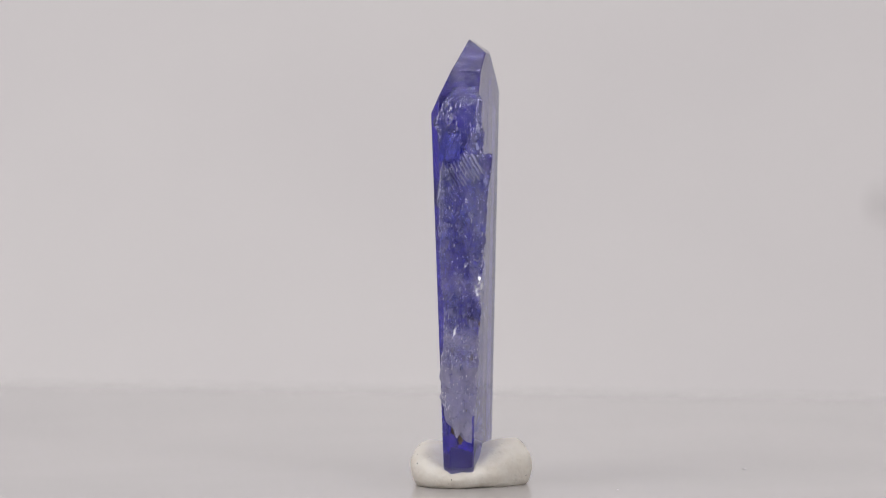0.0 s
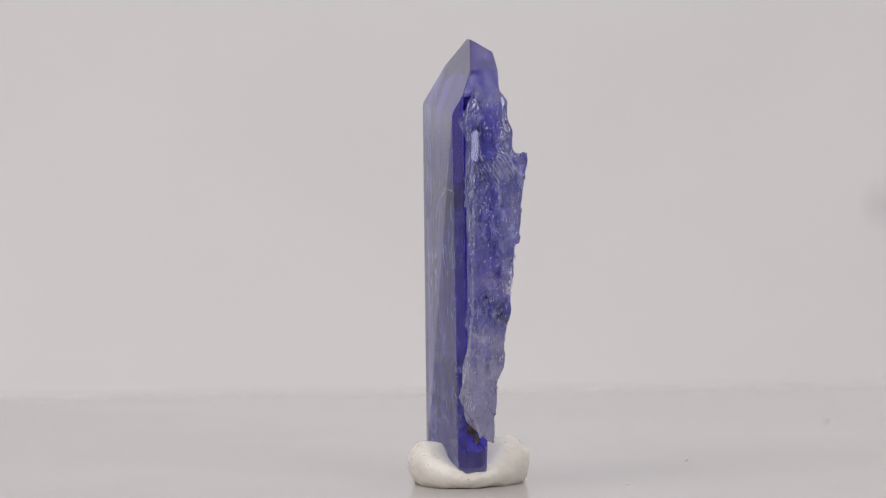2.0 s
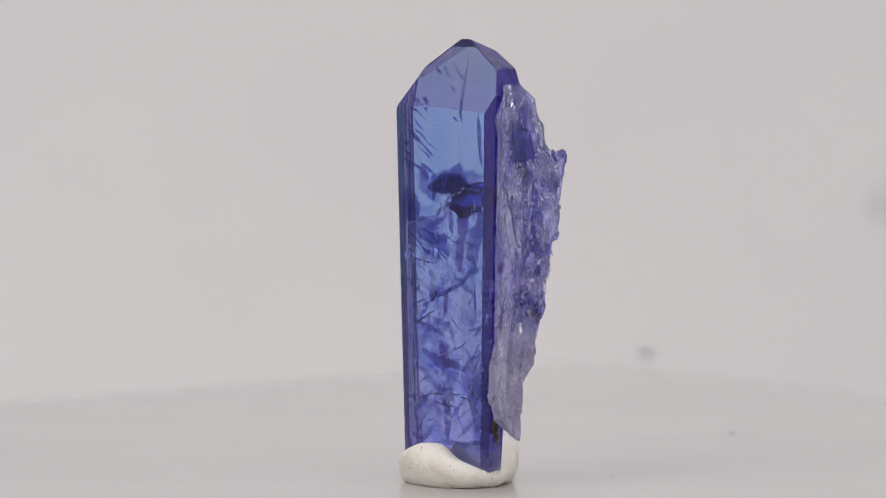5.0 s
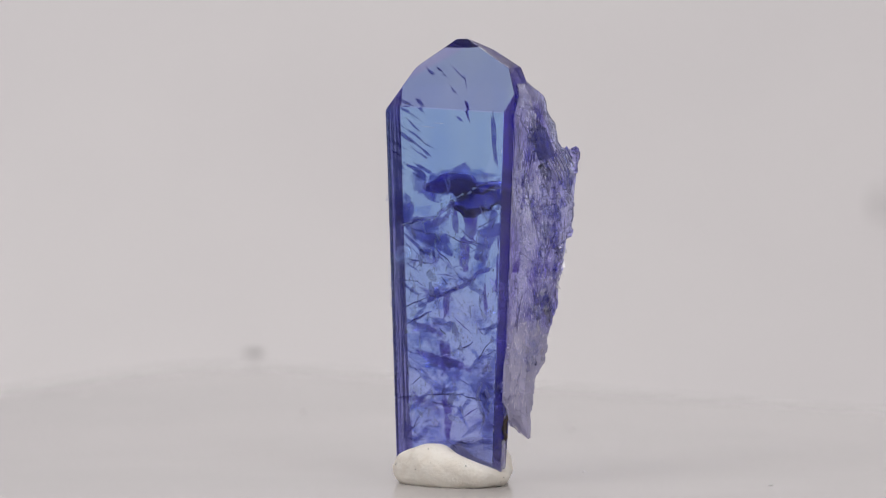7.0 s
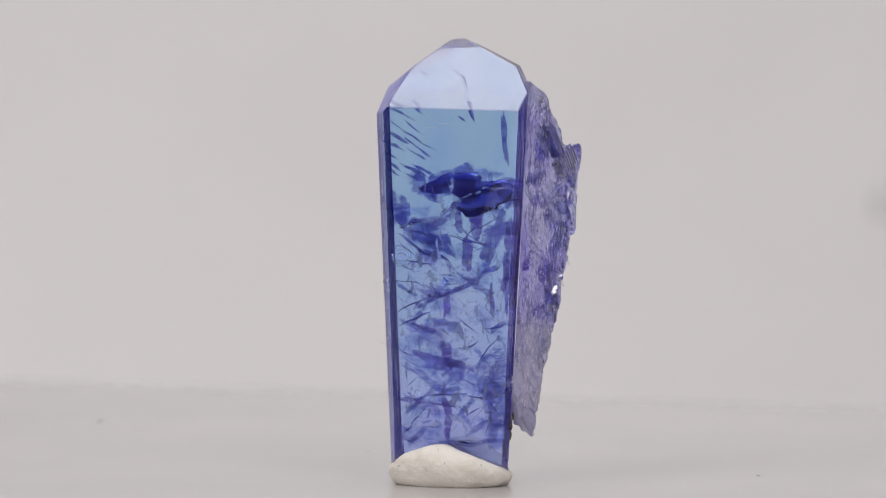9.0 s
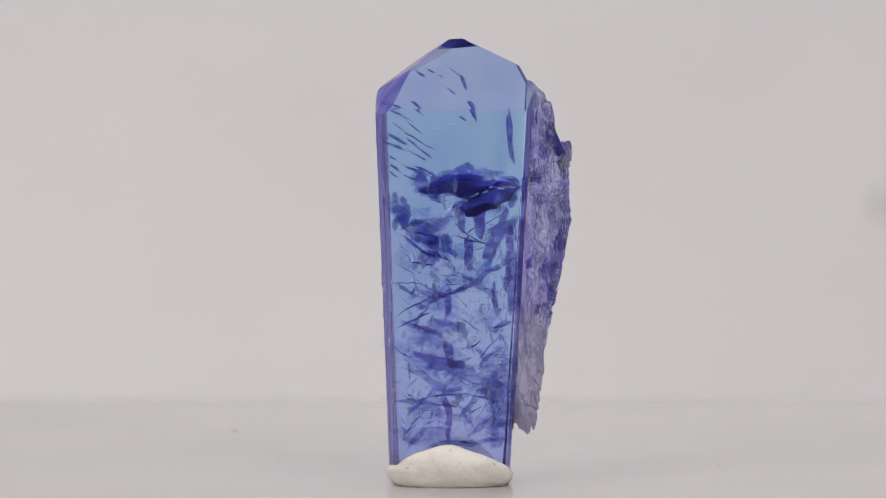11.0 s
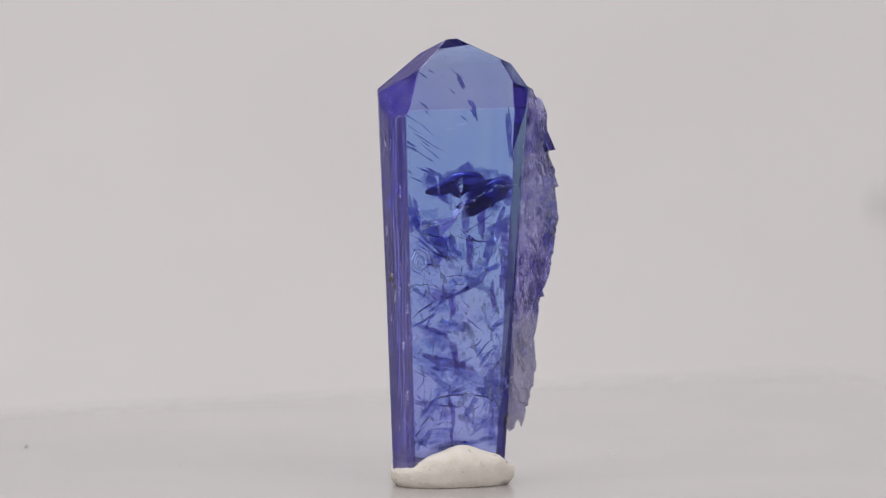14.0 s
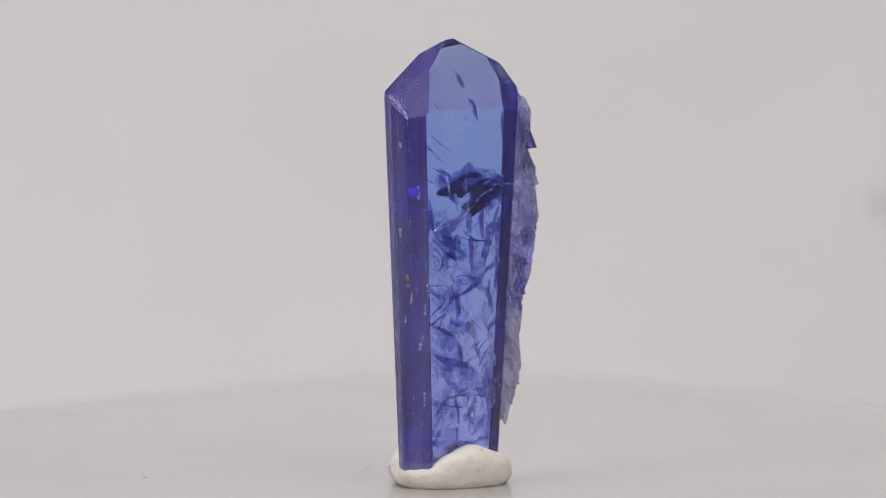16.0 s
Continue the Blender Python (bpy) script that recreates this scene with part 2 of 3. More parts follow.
def putty_foot():
    n, rows = 128, 36
    v = [putty_skin(2 * math.pi * i / n, j / (rows - 1)) for j in range(rows) for i in range(n)]
    f = [(j * n + i, j * n + (i + 1) % n, (j + 1) * n + (i + 1) % n, (j + 1) * n + i) for j in range(rows - 1) for i in range(n)]
    f.append(tuple(reversed(range(n))))
    return tagged(new("putty_foot", mesh_of("putty_foot", v, f, PUTTY, True)), "cream white mounting putty pressed round the crystal's foot", "putty")


def putty_fibres(count, seed):
    """Fine dark fibres and grains that stick to the putty's skin."""
    r, v, f = random.Random(seed), [], []
    for _ in range(count):
        p, s = r.uniform(0, 2 * math.pi), r.uniform(0.12, 0.72)
        a = Vector(putty_skin(p, s))
        b = Vector(putty_skin(p + r.uniform(-0.06, 0.06) * r.random(), s + r.uniform(0.005, 0.05)))
        side = Vector((-math.sin(p), math.cos(p), 0.3)) * r.uniform(0.015, 0.035)
        out = Vector((math.cos(p), math.sin(p), 0.4)) * 0.02
        o = len(v)
        v += [a - out, a + side + out, b - out, b + side * 0.6 + out, (a + b) / 2 + out * 1.5 - side]
        f += [(o + i, o + j, o + k) for i, j, k in ((0, 1, 4), (1, 3, 4), (3, 2, 4), (2, 0, 4), (0, 2, 3), (0, 3, 1))]
    return mesh_of("fibres", v, f, DUST)


putty = putty_foot()
PUTTY_AT = (0.76 * MM, 0.5 * MM, -0.2 * MM)


# ---- the crystal ----
def lerp(a, b, t):
    return a + (b - a) * t


# corners of the section near the foot and below the end faces, anticlockwise from the broad face's edge
LOW = {"A": (-1.12, -3.3), "K": (-0.95, 4.5), "C": (0.3, 4.95), "H": (1.35, 4.85), "D": (2.35, 4.05), "M": (1.6, -0.3), "E": (1.05, -3.3), "V": (-0.6, -3.7)}
HIGH = {"A": (-1.95, -4.5), "K": (-0.98, 5.3), "C": (0.2, 5.95), "H": (1.75, 5.65), "D": (2.85, 4.98), "M": (2.1, 0.0), "E": (1.35, -4.9), "V": (-1.35, -5.05)}
Z_LOW, Z_HIGH, Z_TOP = 2.5, 26.1, 31.25


def corner(k, z):
    t = (z - Z_LOW) / (Z_HIGH - Z_LOW)
    return lerp(LOW[k][0], HIGH[k][0], t), lerp(LOW[k][1], HIGH[k][1], t)


def crystal_body():
    bm = bmesh.new()
    z0, z1 = 0.6, 34.0
    keys = "AKCHDMEV"
    lower = [bm.verts.new((*corner(k, z0), z0)) for k in keys]
    upper = [bm.verts.new((*corner(k, z1), z1)) for k in keys]
    bm.faces.new(reversed(upper)), bm.faces.new(lower)
    for i in range(8):
        bm.faces.new((lower[i], upper[i], upper[(i + 1) % 8], lower[(i + 1) % 8]))
    # end faces: a point on each and its outward normal
    cuts = [((0.7, 0.2, Z_TOP), (-0.906, 0.085, 0.42)), ((0.84, 0.7, Z_TOP), (0.05, 0.587, 0.81)), ((0.84, -0.65, Z_TOP), (0.05, -0.45, 0.89)),
            ((0.95, 0, Z_TOP), (0.58, 0, 0.81)), ((2.2, 0, Z_TOP - 0.9), (0.975, 0, 0.22)),
            ((0.0, -4.2, Z_TOP - 1.7), (0.05, -0.90, 0.43)), ((-0.2, 3.5, Z_TOP - 2.2), (-0.32, 0.75, 0.58)),
            ((0, 5.3, 27.4), (-0.12, 0.91, 0.4)),
            ((0, -3.9, 0.8), (0, 0.03, -1))]
    for co, no in cuts:
        r = bmesh.ops.bisect_plane(bm, geom=bm.verts[:] + bm.edges[:] + bm.faces[:], plane_co=co, plane_no=no, clear_outer=True)
        edges = [e for e in r["geom_cut"] if isinstance(e, bmesh.types.BMEdge)]
        if edges:
            bmesh.ops.contextual_create(bm, geom=edges)
    bmesh.ops.recalc_face_normals(bm, faces=bm.faces[:])
    bmesh.ops.bevel(bm, geom=bm.edges[:], offset=0.045, segments=1, affect="EDGES")
    # direction picks the tint; darker violet stands in for long light paths along y
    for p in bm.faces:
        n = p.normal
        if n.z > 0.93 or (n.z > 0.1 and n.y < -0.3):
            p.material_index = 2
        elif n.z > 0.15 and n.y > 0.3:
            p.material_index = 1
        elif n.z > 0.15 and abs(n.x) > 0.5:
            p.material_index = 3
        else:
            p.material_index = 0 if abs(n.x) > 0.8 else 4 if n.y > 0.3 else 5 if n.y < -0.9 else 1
    bmesh.ops.scale(bm, vec=(MM, MM, MM), verts=bm.verts[:])
    me = bpy.data.meshes.new("crystal_body")
    bm.to_mesh(me)
    bm.free()
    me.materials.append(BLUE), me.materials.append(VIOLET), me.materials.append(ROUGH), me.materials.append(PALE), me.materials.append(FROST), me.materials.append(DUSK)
    return me


def tint_sheet(y):
    """An added violet sheet in place of volume absorption: light that runs the long way meets them all and turns deep
    violet.
    """
    bm = bmesh.new()
    bm.from_mesh(bpy.data.meshes["crystal_body"])
    bmesh.ops.bisect_plane(bm, geom=bm.verts[:] + bm.edges[:] + bm.faces[:], plane_co=(0, y * MM, 0), plane_no=(0, 1, 0), clear_inner=True, clear_outer=True)
    bmesh.ops.contextual_create(bm, geom=bm.edges[:])
    mid = sum((p.co for p in bm.verts), Vector()) / len(bm.verts)
    for p in bm.verts:
        p.co = mid + Vector(((p.co.x - mid.x) * 0.96, 0, (p.co.z - mid.z) * 0.985))
    me = bpy.data.meshes.new("tint_sheet")
    bm.to_mesh(me)
    bm.free()
    me.materials.append(TINT_SHEET)
    return me


FLANK_Z = (3.2, 6.1, 10.1, 14.1, 18.1, 22.1, 23.6, 23.85, 26.1, 27.4, 28.4)
FLANK_F = ((0.9, -5.2), (1.1, -5.35), (1.4, -6.5), (1.7, -7.4), (1.8, -8.0), (2.1, -8.2), (2.25, -8.35), (1.7, -7.2), (1.55, -6.4), (1.5, -5.8), (1.2, -4.9))
FLANK_G = ((-0.2, -5.4), (-1.1, -5.65), (-1.0, -5.8), (-1.1, -6.9), (-1.3, -7.6), (-1.2, -7.3), (-1.1, -6.9), (-1.2, -6.7), (-1.6, -6.5), (-1.0, -6.2), (0.0, -5.2))


def along(z, zs, values):
    for i in range(len(zs) - 1):
        if z <= zs[i + 1]:
            t = max(0.0, (z - zs[i]) / (zs[i + 1] - zs[i]))
            return [lerp(a, b, t) for a, b in zip(values[i], values[i + 1])]
    return list(values[-1])


def facet(p, tilt):
    """Flat slanted splinter faces with steps between them."""
    c = noise.voronoi(p)[1][0]
    return (p - c).dot(noise.noise_vector(c * 5.1)) * tilt + noise.noise(c * 3.3) * 0.7


def crystal_flank():
    """The broken side: a splintered mass against the body's front face, ending below in a spike."""
    v, f = [], []
    levels, n = 300, 0
    lo, hi = FLANK_Z[0], FLANK_Z[-1]
    for j in range(levels):
        z = lerp(lo, hi, j / (levels - 1))
        F, G = along(z, FLANK_Z, FLANK_F), along(z, FLANK_Z, FLANK_G)
        A, E = corner("V", z), corner("E", z)
        foot = max(0.0, (5.2 - z) / 1.8)
        gap = 0.05 + 0.55 * foot
        inset = -0.3 + 0.45 * min(1.0, max(0.0, (z - 8.5) / 1.5), max(0.0, (26.3 - z) / 1.5))
        face = 0.7 - (Z_TOP - z) * 0.4636 + 0.2
        start = max(A[0] + inset, face)
        G[0] = max(G[0], face)
        front = -4.2 - (29.55 - z) * 0.478           # the end face above the flank
        A, E = (A[0], max(A[1], front)), (E[0], max(E[1], front))
        path = [(start, A[1] - gap), (lerp(start, G[0], 0.4), lerp(A[1], G[1], 0.6)), G, F, (E[0] - 0.12 - 0.8 * foot, E[1] - gap)]
        ring = []
        for i in range(4):
            for k in range(16):
                ring.append((lerp(path[i][0], path[i + 1][0], k / 16), lerp(path[i][1], path[i + 1][1], k / 16)))
        ring.append(path[-1])
        n = len(ring)
        for i, (x, y) in enumerate(ring):
            w = min(1.0, min(i, n - 1 - i) / 4) * min(1.0, (hi - z) / 1.2 + 0.15)
            q = Vector((x * 0.8, y * 0.8, z * 0.4))
            p = Vector((x * 1.1, y * 0.9, z * 0.17))
            slip = Vector((x * 0.75 + z * 0.16, y * 0.6 - z * 0.1, z * 0.3 - x * 0.2))
            d = facet(slip * 0.8, 1.0) * 0.5 + facet(slip * 1.9 + Vector((3, 1, 8)), 1.2) * 0.22 + noise.noise(q * 0.8) * 0.3 + noise.noise(p * 2.4) * 0.08
            d += facet(slip * 4.6 + Vector((9, 4, 2)), 1.3) * 0.07 + noise.noise(q * 4.3) * 0.08 + abs(noise.noise(p * 1.3 + Vector((7, 3, 1)))) * 0.4 - 0.13
            ahead, behind, away = ring[min(i + 1, n - 1)], ring[max(i - 1, 0)], Vector((x - 0.4, y + 4.4)).normalized()
            square = Vector((ahead[1] - behind[1], behind[0] - ahead[0])).normalized()
            square = square if square.dot(away) > 0 else -square
            out = (away + square * 1.3).normalized() * d * w * -0.8
            ragged = max(0.0, (7 - z) / 3.5) * (0.75 * (1.0 - x) + noise.noise(p * 2.2) * 0.7)
            v.append((x + out.x, y + out.y, z + noise.noise(q * 2.3) * 0.06 * w + ragged))
    for j in range(levels - 1):
        for i in range(n):
            f.append((j * n + i, j * n + (i + 1) % n, (j + 1) * n + (i + 1) % n, (j + 1) * n + i))
    f.append(tuple(range((levels - 1) * n, levels * n)))
    f.append(tuple(reversed(range(n))))
    return mesh_of("broken_flank", v, f, LILAC, False)


def fracture(center, u, w, wide, tall, seed, bend=0.5, mat=None):
    """A curved healed crack inside the crystal: a thin uneven sheet with a ragged outline."""
    c, u, w = Vector(center), Vector(u).normalized(), Vector(w).normalized()
    nn = u.cross(w)
    rnd = random.Random(seed)
    off = Vector((rnd.random(), rnd.random(), rnd.random())) * 50
    v, f = [c + nn * bend * noise.noise(off)], []
    rings, seg = 5, 24
    curl = 0.07 * wide if tall < 0.4 * wide else 0.0        # narrow cracks wander
    cloudy = mat in (VEIL, MIST, PLUMV, DEEP, GAP)
    cuts = [(2 * math.pi * (k + rnd.uniform(-0.35, 0.35)) / 5, rnd.uniform(0.38, 0.8)) for k in range(5)]
    for j in range(1, rings + 1):
        for i in range(seg):
            a = 2 * math.pi * i / seg
            if cloudy:
                k = 0.75 + 0.5 * noise.noise(off + Vector((math.cos(a) * 1.6, math.sin(a) * 1.6, 0)))
            else:                        # a shard with straight sides
                k = min([1.15] + [h / math.cos(a - b) for b, h in cuts if math.cos(a - b) > 0.05])
                k += 0.10 * noise.noise(off + Vector((math.cos(a) * 4, math.sin(a) * 4, 0)))
            k *= j / rings
            x, y = math.cos(a) * k * wide / 2, math.sin(a) * k * tall / 2
            y += curl * noise.noise(off + Vector((x * 0.9 / max(wide * 0.25, 0.5), 7, 0)))
            v.append(c + u * x + w * y + nn * bend * noise.noise(off + Vector((x * 0.5, y * 0.5, 0))))
    for i in range(seg):
        f.append((0, 1 + i, 1 + (i + 1) % seg))
    for j in range(rings - 1):
        for i in range(seg):
            a, b = 1 + j * seg + i, 1 + j * seg + (i + 1) % seg
            f.append((a, a + seg, b + seg, b))
    if mat == GAP:                       # two skins with air between
        m = len(v)
        thick = [0.06] + [0.06 * (1 - (j / rings) ** 2) + 0.002 for j in range(1, rings + 1) for _ in range(seg)]
        v = [p + nn * t for p, t in zip(v, thick)] + [p - nn * t for p, t in zip(v, thick)]
        f = f + [tuple(m + k for k in reversed(q)) for q in f]
        last = 1 + (rings - 1) * seg
        f += [(last + i, last + (i + 1) % seg, m + last + (i + 1) % seg, m + last + i)[::-1] for i in range(seg)]
    me = mesh_of("fracture", v, f, mat, True)
    rim = me.attributes.new("rim", "FLOAT", "POINT")         # 0 in the middle, 1 at the ragged outline, where the film fades
    levels = [0.0] + [(j / rings) ** 2 for j in range(1, rings + 1) for _ in range(seg)]
    for p, value in zip(rim.data, levels * 2):
        p.value = value
    return me


def depth(y, z, share):
    """x at a share of the way from the broad face to the back face, at y and z."""
    a, k, m = corner("A", z), corner("K", z), corner("M", z)
    return lerp(lerp(a[0], k[0], (y - a[1]) / (k[1] - a[1])) + 0.3, m[0] - 0.35, share)


crystal = tagged(new("crystal"), "translucent blue violet zoisite crystal standing upright in putty", "crystal")
part("crystal_body", crystal_body(), crystal)
# added tint sheets that imitate absorption inside the stone
for k in range(44):
    part("tint_sheet", tint_sheet(lerp(-4.25, 4.85, k / 43)), crystal)
part("broken_flank", crystal_flank(), crystal, "rough lilac broken flank with a splintered edge")


def streak(y0, z0, y1, z1, wide, share, mat, seed):
    """A crack that runs from one point of the broad face's plan to another, at a share of the depth."""
    y, z = (y0 + y1) / 2, (z0 + z1) / 2
    r = random.Random(seed)
    long = math.hypot(y1 - y0, z1 - z0)
    u = Vector((r.uniform(-0.12, 0.2), y1 - y0, z1 - z0))
    w = Vector((r.uniform(0.3, 0.7) * r.choice((-1, 1)), -(z1 - z0) / long, (y1 - y0) / long))
    return fracture((depth(y, z, share), y, z), u, w, long * 1.6, wide * 2.6, seed, min(0.45, long * 0.12), mat)


# the dark band below the clear window and its chalky seam
BAND_CRACKS = (
    (3.5, 21.4, 0.5, 20.6, 1.06, 0.4, DEEP), (1.7, 21.0, -2.2, 21.4, 1.39, 0.55, DEEP), (0.5, 21.7, -3.3, 22.1, 0.57, 0.7, VEIL), (0.0, 20.1, -3.6, 20.6, 1.55, 0.4, DEEP),
    (-2.8, 20.4, -4.2, 21.0, 1.22, 0.6, DEEP), (0.5, 21.0, -1.6, 20.4, 0.82, 0.25, PLUM), (4.3, 18.1, 1.5, 18.6, 0.24, 0.15, CHALK), (1.5, 18.6, -0.1, 20.0, 0.29, 0.2, CHALK),
    (0.0, 20.2, -2.2, 21.0, 0.61, 0.25, CHALK), (-2.2, 21.0, -3.8, 21.0, 0.20, 0.3, CHALK), (5.0, 20.2, 4.0, 18.1, 1.14, 0.3, DEEP), (4.6, 18.5, 2.1, 19.3, 0.49, 0.5, VEIL),
    (3.2, 17.9, 0.7, 16.3, 1.14, 0.4, DEEP), (2.1, 18.1, 0.5, 18.7, 0.41, 0.5, PLUM))
# plum blades and the long slanting seam
BLADE_CRACKS = (
    (-3.5, 19.0, -2.1, 16.1, 0.90, 0.5, DEEP), (-3.8, 18.1, -3.2, 13.3, 0.45, 0.5, PLUM), (-0.1, 19.7, -0.2, 17.7, 0.41, 0.4, PLUM), (-1.2, 19.8, -1.9, 17.1, 0.53, 0.3, PLUM),
    (-1.8, 17.1, -2.3, 14.1, 0.45, 0.5, VEIL), (-0.8, 17.7, -0.7, 15.3, 0.61, 0.6, PLUM), (2.6, 12.5, 0.1, 13.7, 0.33, 0.3, DEEP), (0.1, 13.6, -2.8, 15.4, 0.29, 0.35, DEEP),
    (-2.8, 15.4, -3.8, 16.5, 0.24, 0.4, VEIL), (4.6, 17.7, 0.7, 15.4, 0.16, 0.2, DEEP), (0.7, 15.3, -0.7, 14.1, 0.49, 0.5, VEIL))
# short cracks in the middle
MIDDLE_CRACKS = (
    (0.5, 14.1, 0.9, 11.7, 0.37, 0.6, PLUM), (-0.3, 14.9, -2.4, 13.3, 0.49, 0.5, SEAM), (-2.4, 14.1, -2.3, 12.3, 0.37, 0.4, PLUM), (5.0, 14.1, 3.0, 13.3, 0.20, 0.3, SEAM),
    (4.6, 11.7, 1.7, 10.5, 0.24, 0.4, SEAM), (3.0, 11.1, 0.5, 10.1, 0.29, 0.6, PLUM), (2.3, 12.5, 3.4, 10.9, 0.20, 0.3, SEAM), (3.4, 10.5, 0.9, 10.7, 0.16, 0.2, VEIL),
    (-1.4, 11.7, -3.6, 10.1, 0.37, 0.5, VEIL), (-2.0, 10.5, -3.8, 11.7, 0.29, 0.4, SEAM), (-0.7, 10.1, -2.0, 8.5, 0.29, 0.6, VEIL))
# the slanting veil
VEIL_CRACKS = (
    (4.8, 9.4, 0.9, 8.0, 1.39, 0.5, VEIL), (2.1, 8.5, -2.0, 6.9, 1.63, 0.6, VEIL), (-1.2, 7.3, -3.8, 6.1, 1.80, 0.4, SEAM), (4.2, 8.5, 0.5, 6.5, 0.45, 0.3, SEAM),
    (3.4, 9.1, -0.7, 7.9, 0.49, 0.7, PLUM), (0.9, 10.1, 0.6, 7.7, 0.41, 0.4, PLUM), (4.6, 5.6, 1.9, 6.1, 0.24, 0.3, SEAM), (3.6, 4.7, 2.1, 6.5, 0.24, 0.35, SEAM),
    (1.9, 6.1, -0.1, 6.6, 0.20, 0.4, SEAM), (0.9, 6.9, 0.7, 3.3, 0.37, 0.6, PLUM))
# star cracks near the foot, and two films for the shade beside the flank
FOOT_CRACKS = (
    (0.5, 4.3, -1.6, 6.1, 0.29, 0.4, SEAM), (-0.1, 5.3, -0.9, 3.7, 0.29, 0.5, VEIL), (-1.6, 6.5, -2.8, 5.3, 0.37, 0.3, SEAM), (4.6, 3.2, 2.1, 3.0, 0.45, 0.4, SEAM),
    (2.1, 2.7, -2.8, 3.1, 0.45, 0.6, SEAM), (4.4, 3.7, 2.8, 3.5, 0.37, 0.7, VEIL), (-0.7, 3.3, -2.4, 4.5, 0.33, 0.4, SEAM), (3.2, 4.1, 1.7, 3.5, 0.24, 0.3, VEIL),
    # no cracks: upright films that paint the flank foot's shading
    (-2.9, 10.1, -3.0, 2.5, 1.39, 0.5, SEAM), (-2.1, 6.1, -2.8, 2.5, 0.90, 0.7, VEIL))
# bright splinters: pale films in place of their glints
BRIGHT_CRACKS = (
    (-0.1, 11.7, -0.4, 10.0, 0.69, 0.2, GLINT), (0.3, 6.5, 0.0, 5.5, 0.53, 0.15, GLINT), (0.5, 4.9, -0.8, 4.1, 0.37, 0.25, GLINT), (2.1, 15.3, 1.5, 14.1, 0.41, 0.3, GLINT))
rnd = random.Random(21)
# small pale films that stand in for glints in the lower body
for k in range(34):
    z, y = rnd.uniform(3.5, 17.5), rnd.uniform(-3.2, 3.9)
    part("fracture", streak(y, z, y + rnd.uniform(-0.5, 0.5), z + rnd.uniform(0.3, 1.3), rnd.uniform(0.08, 0.3), rnd.uniform(0.05, 0.3), (GLINT, CHALK, GLINT)[k % 3], 1500 + k), crystal)
for k, row in enumerate(BAND_CRACKS + BLADE_CRACKS + MIDDLE_CRACKS + VEIL_CRACKS + FOOT_CRACKS + BRIGHT_CRACKS):
    part("fracture", streak(*row, 1000 + k), crystal)
    if row[4] > 1.3 and row[1] > 19 and row[0] < 4:      # the large ones of the band gape
        y0, z0, y1, z1, wide, share, mat = row
        part("fracture", streak(y0, z0 - 0.2, y1, z1 - 0.2, wide * 0.8, share + 0.15, GAP, 1100 + k), crystal)
for c, u, w, wide, tall, seed, bend, mat in (
        ((-0.9, -3.5, 24.4), (0.3, 1, 0), (0, 0.06, 1), 0.6, 5.2, 15, 0.2, DEEP), ((-0.2, -3.9, 14.5), (0.4, 1, 0), (0, 0, 1), 1.1, 9.0, 16, 0.3, DEEP),
        ((1.0, -0.4, 27.9), (0.2, 1, 2.4), (0.8, 0.4, 0), 2.0, 0.7, 17, 0.3, DEEP), ((0.4, -1.0, 26.2), (0.2, 0.4, 1), (0.6, 1, 0), 1.6, 0.5, 18, 0.2, GAP)):
    part("fracture", fracture(c, u, w, wide, tall, seed, bend, mat), crystal)


def shell_mark(at, radius, lean):
    """A small conchoidal chip: shallow rings that shine with thin-film colours."""
    v, f, rings, seg = [], [], 14, 32
    up, side = Vector((math.sin(lean), 0, math.cos(lean))), Vector((0.08, 1, 0)).normalized()
    nn = side.cross(up)
    for j in range(rings + 1):
        k = j / rings
        for i in range(seg):
            a = 2 * math.pi * i / seg
            rim = 1 + 0.18 * noise.noise(Vector((math.cos(a) * 1.5, math.sin(a) * 1.5, 4)))
            v.append(Vector(at) + (side * math.cos(a) * 0.85 + up * (math.sin(a) + 0.25 * k)) * radius * k * rim + nn * (0.03 * math.sin(k * 13) + 0.06 * k * k))
    for j in range(rings):
        for i in range(seg):
            f.append((j * seg + i, j * seg + (i + 1) % seg, (j + 1) * seg + (i + 1) % seg, (j + 1) * seg + i))
    return mesh_of("shell_mark", v, f, SHELL, True)


part("shell_mark", shell_mark((-0.62, 3.95, 15.8), 0.85, radians(10)), crystal, "small shell-shaped crack with rainbow rings")
# feathered strokes that slant in from the striated side
rnd = random.Random(4)
for k in range(15):
    z, y = rnd.uniform(20.8, 26.4), rnd.uniform(2.2, 5.0)
    part("fracture", fracture((depth(y, z, rnd.random()), y, z), (rnd.uniform(0.0, 0.2), 1, rnd.uniform(0.45, 0.8)), (0.7, 0, 0.5), rnd.uniform(1.4, 3.4), rnd.uniform(0.3, 0.7), 30 + k, 0.15, DEEP), crystal)
for k in range(7):
    z, y = rnd.uniform(25.5, 29.2), rnd.uniform(-0.5, 3.0)
    part("fracture", fracture((rnd.uniform(0.6, 1.6), y, z), (rnd.uniform(0.0, 0.2), 1, rnd.uniform(0.55, 0.9)), (0.7, 0, 0.5), rnd.uniform(0.8, 2.2), rnd.uniform(0.25, 0.5), 60 + k, 0.15, DEEP), crystal)
